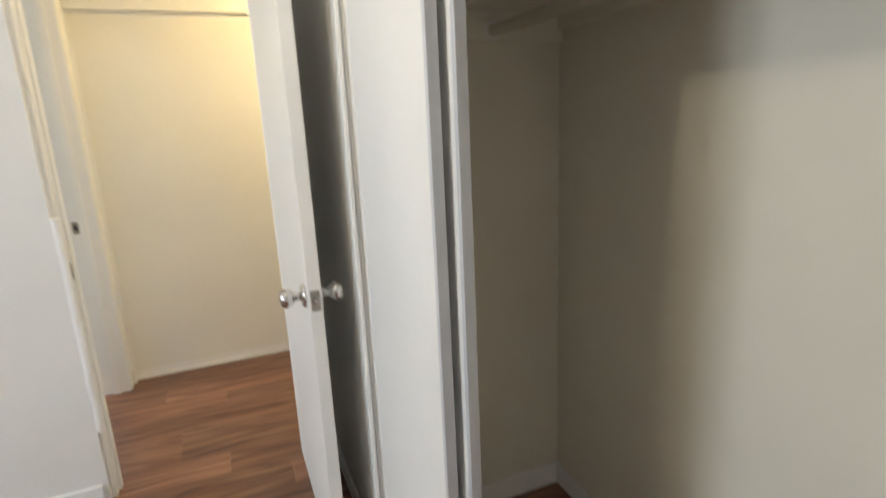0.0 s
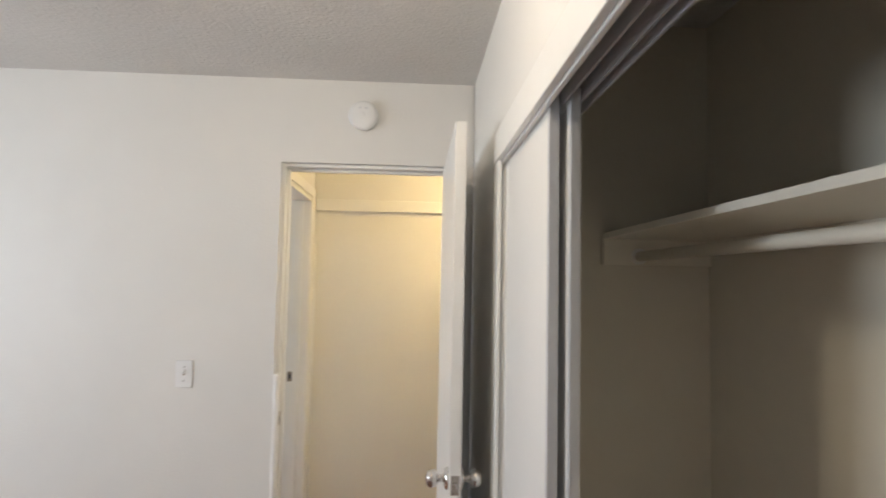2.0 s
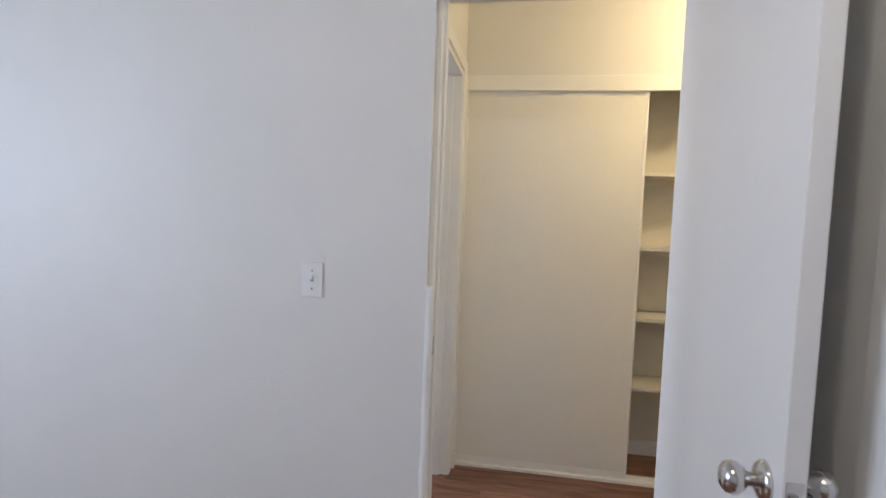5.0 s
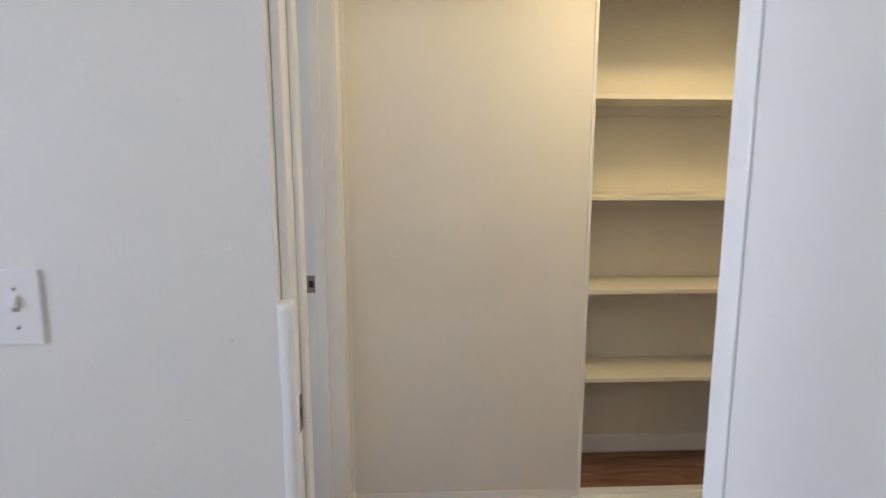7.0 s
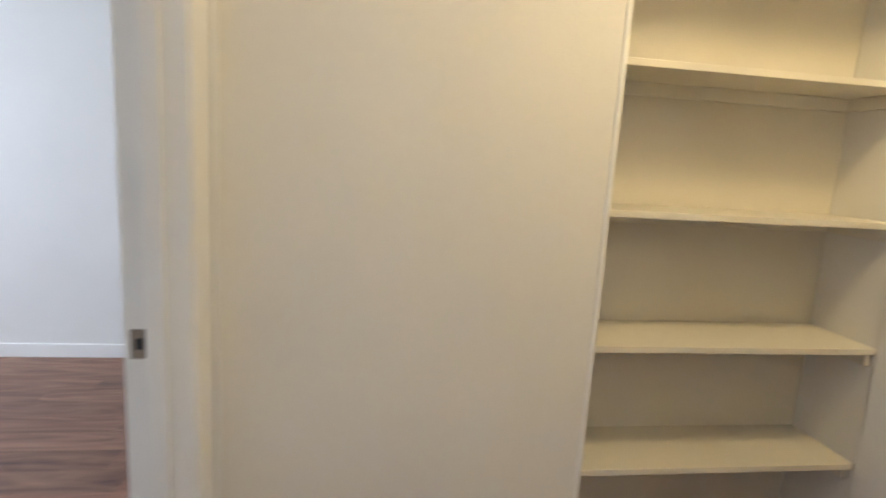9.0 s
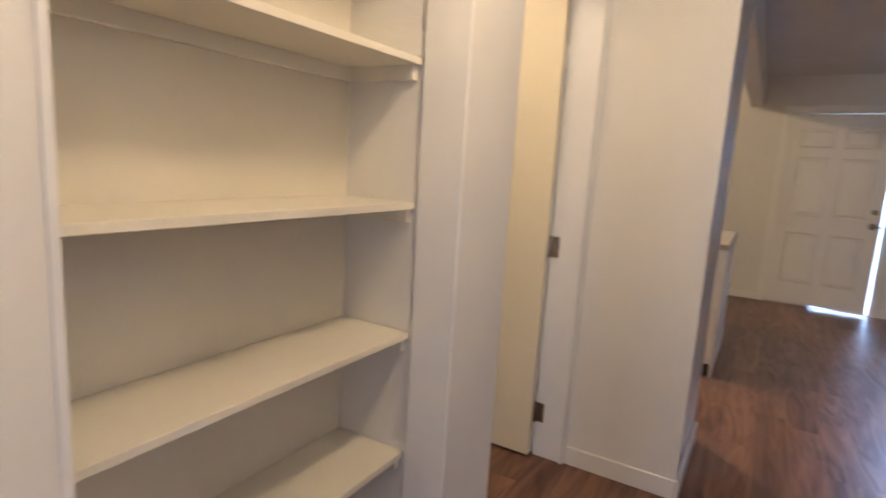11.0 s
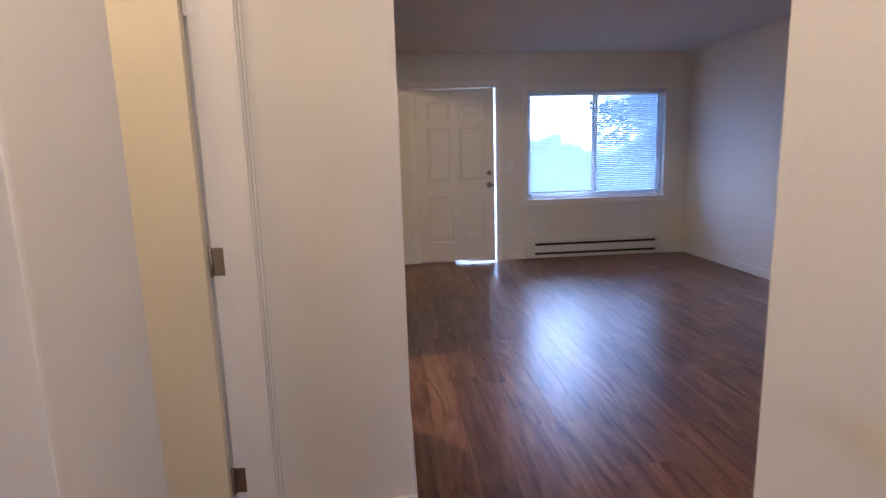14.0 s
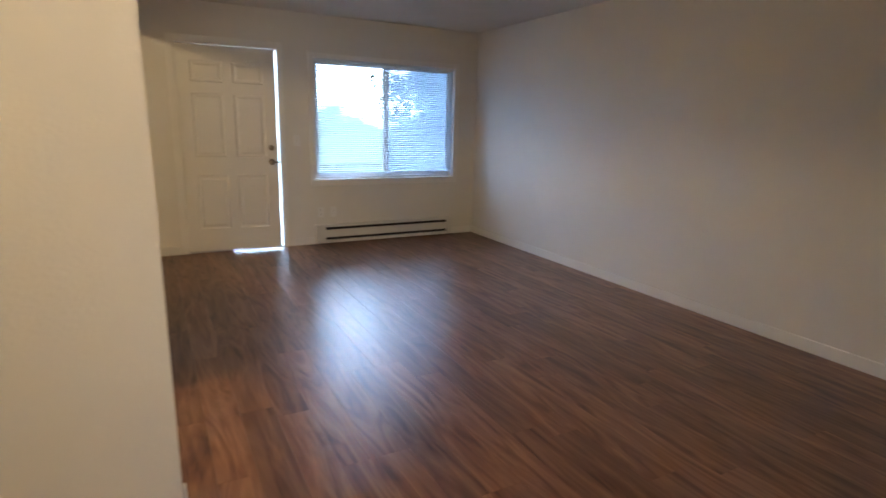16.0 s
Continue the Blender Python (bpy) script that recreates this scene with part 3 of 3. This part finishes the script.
frame_trim("door_frame_entry", [(7.495, 7.51, 0.36, 0.415, 0, 2.13), (7.495, 7.51, -0.66, -0.605, 0, 2.13), (7.495, 7.51, -0.605, 0.36, 2.06, 2.13)], "white painted entry door casing")
# second box: raised bar added to block light under the hinge half
solid("door_sill", boxes((7.515, 7.66, -0.592, 0.345, 0, 0.010), (7.50, 7.62, -0.08, 0.345, 0.010, 0.0195)), ALU, "worn aluminium entry threshold with an added light-blocking half bar", "threshold", kind="structure")


def panel_door(m, width, height, label):
    """A six-panel door: hinge edge at the origin, leaf along +x, room face at y = 0."""
    d = thing("entry_door", m, label, "door")
    st = 0.115
    cols = [(st, width / 2 - 0.045), (width / 2 + 0.045, width - st)]
    rows = [(0.25, 0.80), (0.98, 1.60), (1.70, 1.90)]
    bm = bmesh.new()
    xs = [0, cols[0][0], cols[0][1], cols[1][0], cols[1][1], width]
    zs = [0.021, rows[0][0], rows[0][1], rows[1][0], rows[1][1], rows[2][0], rows[2][1], height]
    for i in range(5):
        for j in range(7):
            if not (i in (1, 3) and j in (1, 3, 5)):
                add_box(bm, xs[i], xs[i + 1], 0, 0.042, zs[j], zs[j + 1])
    bmesh.ops.remove_doubles(bm, verts=bm.verts, dist=0.0001)
    part("leaf", bm, DOOR, d)
    for a, b in cols:
        for lo, hi in rows:
            bm = bmesh.new()
            rings = []
            for inset, depth in ((0, 0.0), (0.012, 0.011), (0.026, 0.011), (0.045, 0.003)):
                rings.append([bm.verts.new(p) for p in ((a + inset, depth, lo + inset), (b - inset, depth, lo + inset), (b - inset, depth, hi - inset), (a + inset, depth, hi - inset))])
            for r, q in zip(rings, rings[1:]):
                for k in range(4):
                    bm.faces.new((r[k], r[(k + 1) % 4], q[(k + 1) % 4], q[k]))
            bm.faces.new(rings[-1])
            back = [bm.verts.new((v.co.x, 0.036, v.co.z)) for v in rings[0]]
            bm.faces.new(list(reversed(back)))
            for k in range(4):
                bm.faces.new((back[k], back[(k + 1) % 4], rings[0][(k + 1) % 4], rings[0][k]))
            part("panel", bm, DOOR, d)
    kx = width - 0.065
    knob_set(d, pose(kx, 0, 0.93), BRONZE)
    db = part("deadbolt", lathe([(0.028, 0.0), (0.028, 0.008), (0.022, 0.013), (0.01, 0.014)], "y", 28), BRONZE, d, "dark metal deadbolt turn", pose(kx, 0, 1.075, 0, 0, 180))
    part("thumb_turn", boxes((-0.004, 0.004, 0.014, 0.030, -0.016, 0.016), bevel=0.002), BRONZE, db)
    part("lever", boxes((kx, kx + 0.075, -0.055, -0.042, 0.922, 0.938), bevel=0.004), BRONZE, d, "dark metal handle arm")
    return d


# local +x runs along -y of the room; the leaf stands slightly ajar
panel_door(pose(7.508, 0.338, 0, 0, 0, -94.0), 0.905, 2.045, "white six-panel entry door standing slightly ajar")

WY0, WY1, WZ0, WZ1 = -2.692, -0.98, 0.725, 2.008
win = thing("window_1", pose(0, 0, 0), "white vinyl sliding window with lowered blinds", "window", kind="structure")
part("window_frame", boxes((7.57, 7.63, WY0, WY0 + 0.026, WZ0, WZ1), (7.57, 7.63, WY1 - 0.026, WY1, WZ0, WZ1), (7.57, 7.63, WY0 + 0.026, WY1 - 0.026, WZ0, WZ0 + 0.026), (7.57, 7.63, WY0 + 0.026, WY1 - 0.026, WZ1 - 0.026, WZ1), bevel=0.003), VINYL, win)
mid = (WY0 + WY1) / 2
for k, (a, b, x) in enumerate(((WY0 + 0.026, mid + 0.03, 7.602), (mid - 0.03, WY1 - 0.026, 7.58))):
    s = part("sash", boxes((x, x + 0.02, a, a + 0.03, WZ0 + 0.026, WZ1 - 0.026), (x, x + 0.02, b - 0.03, b, WZ0 + 0.026, WZ1 - 0.026), (x, x + 0.02, a + 0.03, b - 0.03, WZ0 + 0.026, WZ0 + 0.056), (x, x + 0.02, a + 0.03, b - 0.03, WZ1 - 0.056, WZ1 - 0.026), bevel=0.002), VINYL, win)
    g = part("pane", boxes((x + 0.008, x + 0.012, a + 0.028, b - 0.028, WZ0 + 0.054, WZ1 - 0.054)), GLASS, s)
    g.visible_shadow = False
# added in front of one sash to haze the view
part("haze_screen", boxes((7.625, 7.6265, WY0 + 0.046, mid, WZ0 + 0.046, WZ1 - 0.046)), SCREEN, win, "added insect screen that lays a dim bluish haze over one sash")
part("window_sill", boxes((7.485, 7.57, WY0 - 0.03, WY1 + 0.03, WZ0 - 0.012, WZ0 + 0.004), bevel=0.003), TRIM, win)
part("casing", boxes((7.498, 7.51, WY0 - 0.06, WY0, WZ0 - 0.012, WZ1 + 0.055), (7.498, 7.51, WY1, WY1 + 0.06, WZ0 - 0.012, WZ1 + 0.055), (7.498, 7.51, WY0, WY1, WZ1, WZ1 + 0.055), (7.500, 7.51, WY0 - 0.06, WY1 + 0.06, WZ0 - 0.07, WZ0 - 0.012), bevel=0.003), TRIM, win)
blind = thing("window_blind", pose(7.535, 0, 0), "white horizontal slat blind lowered over the window, slats open", "blind")
part("head_rail", boxes((-0.02, 0.02, WY0 + 0.006, WY1 - 0.006, WZ1 - 0.028, WZ1 - 0.002), bevel=0.002), SLAT, blind)
part("bottom_rail", boxes((-0.013, 0.013, WY0 + 0.01, WY1 - 0.01, WZ0 + 0.062, WZ0 + 0.078), bevel=0.003), SLAT, blind, "white bottom rail hanging just above the sill")
bm = bmesh.new()
tilt = radians(24)
prof = [(-0.0125, 0.0), (-0.005, 0.0016), (0.005, 0.0016), (0.0125, 0.0)]
rows = []
for y in (WY0 + 0.01, WY1 - 0.01):
    rows.append([[bm.verts.new((u * math.cos(tilt), y, u * math.sin(tilt) + v + d)) for u, v in prof] for d in (0, -0.0006)])
for i in range(3):
    bm.faces.new((rows[0][0][i], rows[0][0][i + 1], rows[1][0][i + 1], rows[1][0][i]))
    bm.faces.new((rows[0][1][i + 1], rows[0][1][i], rows[1][1][i], rows[1][1][i + 1]))
slat_mesh = mesh_of("slat", bm, SLAT)
rng = random.Random(7)
count = 50
for i in range(count):
    z = WZ0 + 0.098 + (WZ1 - 0.055 - WZ0 - 0.098) * i / (count - 1)
    s = new("slat", slat_mesh)
    s.parent = blind
    s.matrix_basis = pose(0, 0, z, rng.uniform(-0.05, 0.05), rng.uniform(-3, 3), 0)
for y in (WY0 + 0.2, mid, WY1 - 0.2):
    part("ladder_cord", boxes((-0.0135, -0.0125, y, y + 0.0015, WZ0 + 0.04, WZ1 - 0.04), (0.0125, 0.0135, y, y + 0.0015, WZ0 + 0.04, WZ1 - 0.04)), SLAT, blind)
part("wand", lathe([(0.004, WZ0 + 0.5), (0.004, WZ1 - 0.05)], "z", 8), VINYL, blind, "clear plastic tilt wand", pose(-0.03, WY0 + 0.10, 0))

heat = thing("baseboard_heater", pose(0, 0, 0), "white enamel electric baseboard heater under the window", "heater")
HY0, HY1 = -2.66, -0.945
part("back_panel", boxes((7.492, 7.509, HY0, HY1, 0.018, 0.222), bevel=0.002), ENAMEL, heat)
part("top_cap", boxes((7.444, 7.492, HY0 + 0.06, HY1 - 0.06, 0.196, 0.222), bevel=0.003), ENAMEL, heat)
part("front_panel", boxes((7.438, 7.446, HY0 + 0.06, HY1 - 0.06, 0.082, 0.168), bevel=0.003), ENAMEL, heat)
part("bottom_lip", boxes((7.440, 7.492, HY0 + 0.06, HY1 - 0.06, 0.018, 0.048), bevel=0.003), ENAMEL, heat)
# solid block coloured near black for the shade inside the heater
part("slot", boxes((7.470, 7.4915, HY0 + 0.06, HY1 - 0.06, 0.049, 0.195)), DARK, heat, "near-black block for the shade behind the heater slots")
for a, b in ((HY0, HY0 + 0.058), (HY1 - 0.11, HY1)):
    part("end_cap", boxes((7.436, 7.4915, a, b, 0.018, 0.224), bevel=0.004), ENAMEL, heat)

# ---- kitchen peninsula seen past the wall's end ----
cab = thing("base_cabinet", pose(0, 0, 0), "white painted kitchen base cabinet at the opening", "cabinet")
part("body", boxes((4.46, 5.45, 0.636, 1.2, 0.09, 0.87), bevel=0.003), TRIM, cab)
part("toe_kick", boxes((4.48, 5.43, 0.64, 1.14, 0.0, 0.09)), DARK, cab)
part("end_panel", boxes((4.45, 5.46, 0.618, 0.634, 0.0, 0.868), bevel=0.002), TRIM, cab)
solid("countertop", boxes((4.43, 5.48, 0.617, 1.23, 0.872, 0.91), bevel=0.005), LAMINATE, "grey-beige laminate kitchen countertop on the cabinet", "countertop")

# ---- bedroom and north room windows, out of the walk's sight lines ----
for name, x, y0, y1 in (("window_2", -2.99, -2.25, -1.25), ("window_3", -4.19, 1.1, 2.7)):
    w = thing(name, pose(0, 0, 0), "white vinyl window", "window", kind="structure")
    part("window_frame", boxes((x, x + 0.05, y0, y0 + 0.04, 0.9, 2.0), (x, x + 0.05, y1 - 0.04, y1, 0.9, 2.0), (x, x + 0.05, y0 + 0.04, y1 - 0.04, 0.9, 0.94), (x, x + 0.05, y0 + 0.04, y1 - 0.04, 1.96, 2.0)), VINYL, w)

# ---- outside ----
solid("ground", boxes((-400, 600, -500, 500, -3.3, -3.0)), GRASS, "distant lawn below the upper floor", "ground", kind="structure")
solid("building_base", boxes((-4.22, 7.63, -4.12, 3.58, -3.0, -0.15)), SIDING, "painted lower storey of the building", "wall", kind="structure")
solid("walkway", boxes((7.63, 9.1, -6, 5, -0.18, -0.03), bevel=0.01), CONCRETE, "grey concrete walkway outside the entry door", "walkway", kind="structure")
# unseen slab; overhang depth set to block sun from the window, not the threshold
solid("roof", boxes((-4.6, 8.95, -6, 5, 2.62, 2.8)), SIDING, "unseen roof slab, its overhang added to shade the window from sun", "roof", kind="structure")
solid("road", boxes((24, 30, -200, 200, -3.0, -2.98)), CONCRETE, "grey road beyond the lawn", "road", kind="structure")

# self-lit board; its emission serves as the living room's daylight
solid("backdrop", boxes((58, 58.5, -130, 110, -3, 75)), HAZE, "self-lit board painted as hazy bright sky over distant trees", "sky", kind="structure")


def tree(x, y, height, spread, seed, low=0.3):
    r = random.Random(seed)
    t = thing("tree", pose(x, y, -3.0), "leafy green broadleaf tree outside the window", "tree", "trees outside")
    bm = bmesh.new()

    def limb(a, b, ra, rb):
        d = (b - a).normalized()
        u = d.orthogonal().normalized()
        v = d.cross(u)
        rings = [[bm.verts.new(p + rad * (math.cos(k * math.pi / 4) * u + math.sin(k * math.pi / 4) * v)) for k in range(8)] for p, rad in ((a, ra), (b, rb))]
        for k in range(8):
            bm.faces.new((rings[0][k], rings[0][(k + 1) % 8], rings[1][(k + 1) % 8], rings[1][k])).smooth = True
    limb(Vector((0, 0, 0)), Vector((0.1, 0.05, height * 0.5)), height * 0.03, height * 0.02)
    limb(Vector((0.1, 0.05, height * 0.5)), Vector((0.0, 0.2, height * 0.92)), height * 0.02, height * 0.005)
    tips = []
    for k in range(11):
        z = height * r.uniform(low, 0.75)
        a = r.uniform(0, 2 * math.pi)
        q = Vector((math.cos(a) * spread * r.uniform(0.5, 0.9), math.sin(a) * spread * r.uniform(0.5, 0.9), z + height * r.uniform(0.08, 0.25)))
        limb(Vector((0.05, 0.05, z)), q, height * 0.012, height * 0.003)
        tips.append(q)
    part("trunk", bm, BARK, t)
    verts, faces = [], []
    tips += [Vector((r.gauss(0, spread * 0.4), r.gauss(0, spread * 0.4), height * r.uniform(low + 0.1, 1.0))) for _ in range(26)]
    for q in tips:
        size = spread * r.uniform(0.18, 0.36)
        for _ in range(70):
            p = q + Vector((r.gauss(0, size), r.gauss(0, size), r.gauss(0, size * 0.7)))
            u = Vector((r.gauss(0, 1), r.gauss(0, 1), r.gauss(0, 1))).normalized()
            v = u.orthogonal().normalized()
            s = r.uniform(0.07, 0.16)
            i = len(verts)
            verts += [p - u * s, p + v * s * 0.5, p + u * s, p - v * s * 0.5]
            faces.append((i, i + 1, i + 2, i + 3))
    me = bpy.data.meshes.new("crown")
    me.from_pydata([tuple(v) for v in verts], [], faces)
    me.materials.append(LEAF)
    c = new("crown", me)
    c.parent = t


tree(19, -8.3, 7.4, 1.8, 1, 0.42)
tree(27, -16.5, 7.5, 2.8, 5)

# ---- floor planks ----
PW, PL = 0.152, 1.22
plank_meshes = {}


def plank(x0, x1, y0, y1):
    key = (round(x1 - x0, 3), round(y1 - y0, 3))
    if key not in plank_meshes:
        lx, ly, g, c = key[0], key[1], 0.0002, 0.0007
        bm = bmesh.new()
        lo = [bm.verts.new(p) for p in ((g, g, -0.006), (lx - g, g, -0.006), (lx - g, ly - g, -0.006), (g, ly - g, -0.006))]
        up = [bm.verts.new(p) for p in ((g, g, -0.0005), (lx - g, g, -0.0005), (lx - g, ly - g, -0.0005), (g, ly - g, -0.0005))]
        tp = [bm.verts.new(p) for p in ((c, c, 0), (lx - c, c, 0), (lx - c, ly - c, 0), (c, ly - c, 0))]
        bm.faces.new(tp)
        for k in range(4):
            j = (k + 1) % 4
            bm.faces.new((lo[k], lo[j], up[j], up[k]))
            bm.faces.new((up[k], up[j], tp[j], tp[k]))
        plank_meshes[key] = mesh_of("plank", bm, WOOD)
    ob = new("plank", plank_meshes[key])
    ob.parent = floor
    ob.matrix_basis = pose(x0, y0, 0)


def lay(x0, x1, y0, y1, seed):
    r = random.Random(seed)
    y = y0
    while y < y1 - 0.01:
        ye = min(y + PW, y1)
        x = x0 - round(r.uniform(0.05, PL - 0.1), 1)
        while x < x1 - 0.01:
            a, b = max(x, x0), min(x + PL, x1)
            if b - a > 0.02:
                plank(a, b, y, ye)
            x += PL
        y = ye


lay(1.70, 7.63, -3.0, 0.60, 11)
lay(-0.20, 1.70, 0.60 - 4 * PW, 0.60, 12)
lay(-0.20, 2.95, 0.60, 2.12, 17)
lay(2.95, 7.51, 0.60, 1.21, 13)
lay(2.95, 7.51, 1.21, 3.1, 16)
lay(-4.1, -0.20, 0.12, 3.32, 14)
lay(-2.9, 1.604, -4.0, 0.60 - 4 * PW, 15)
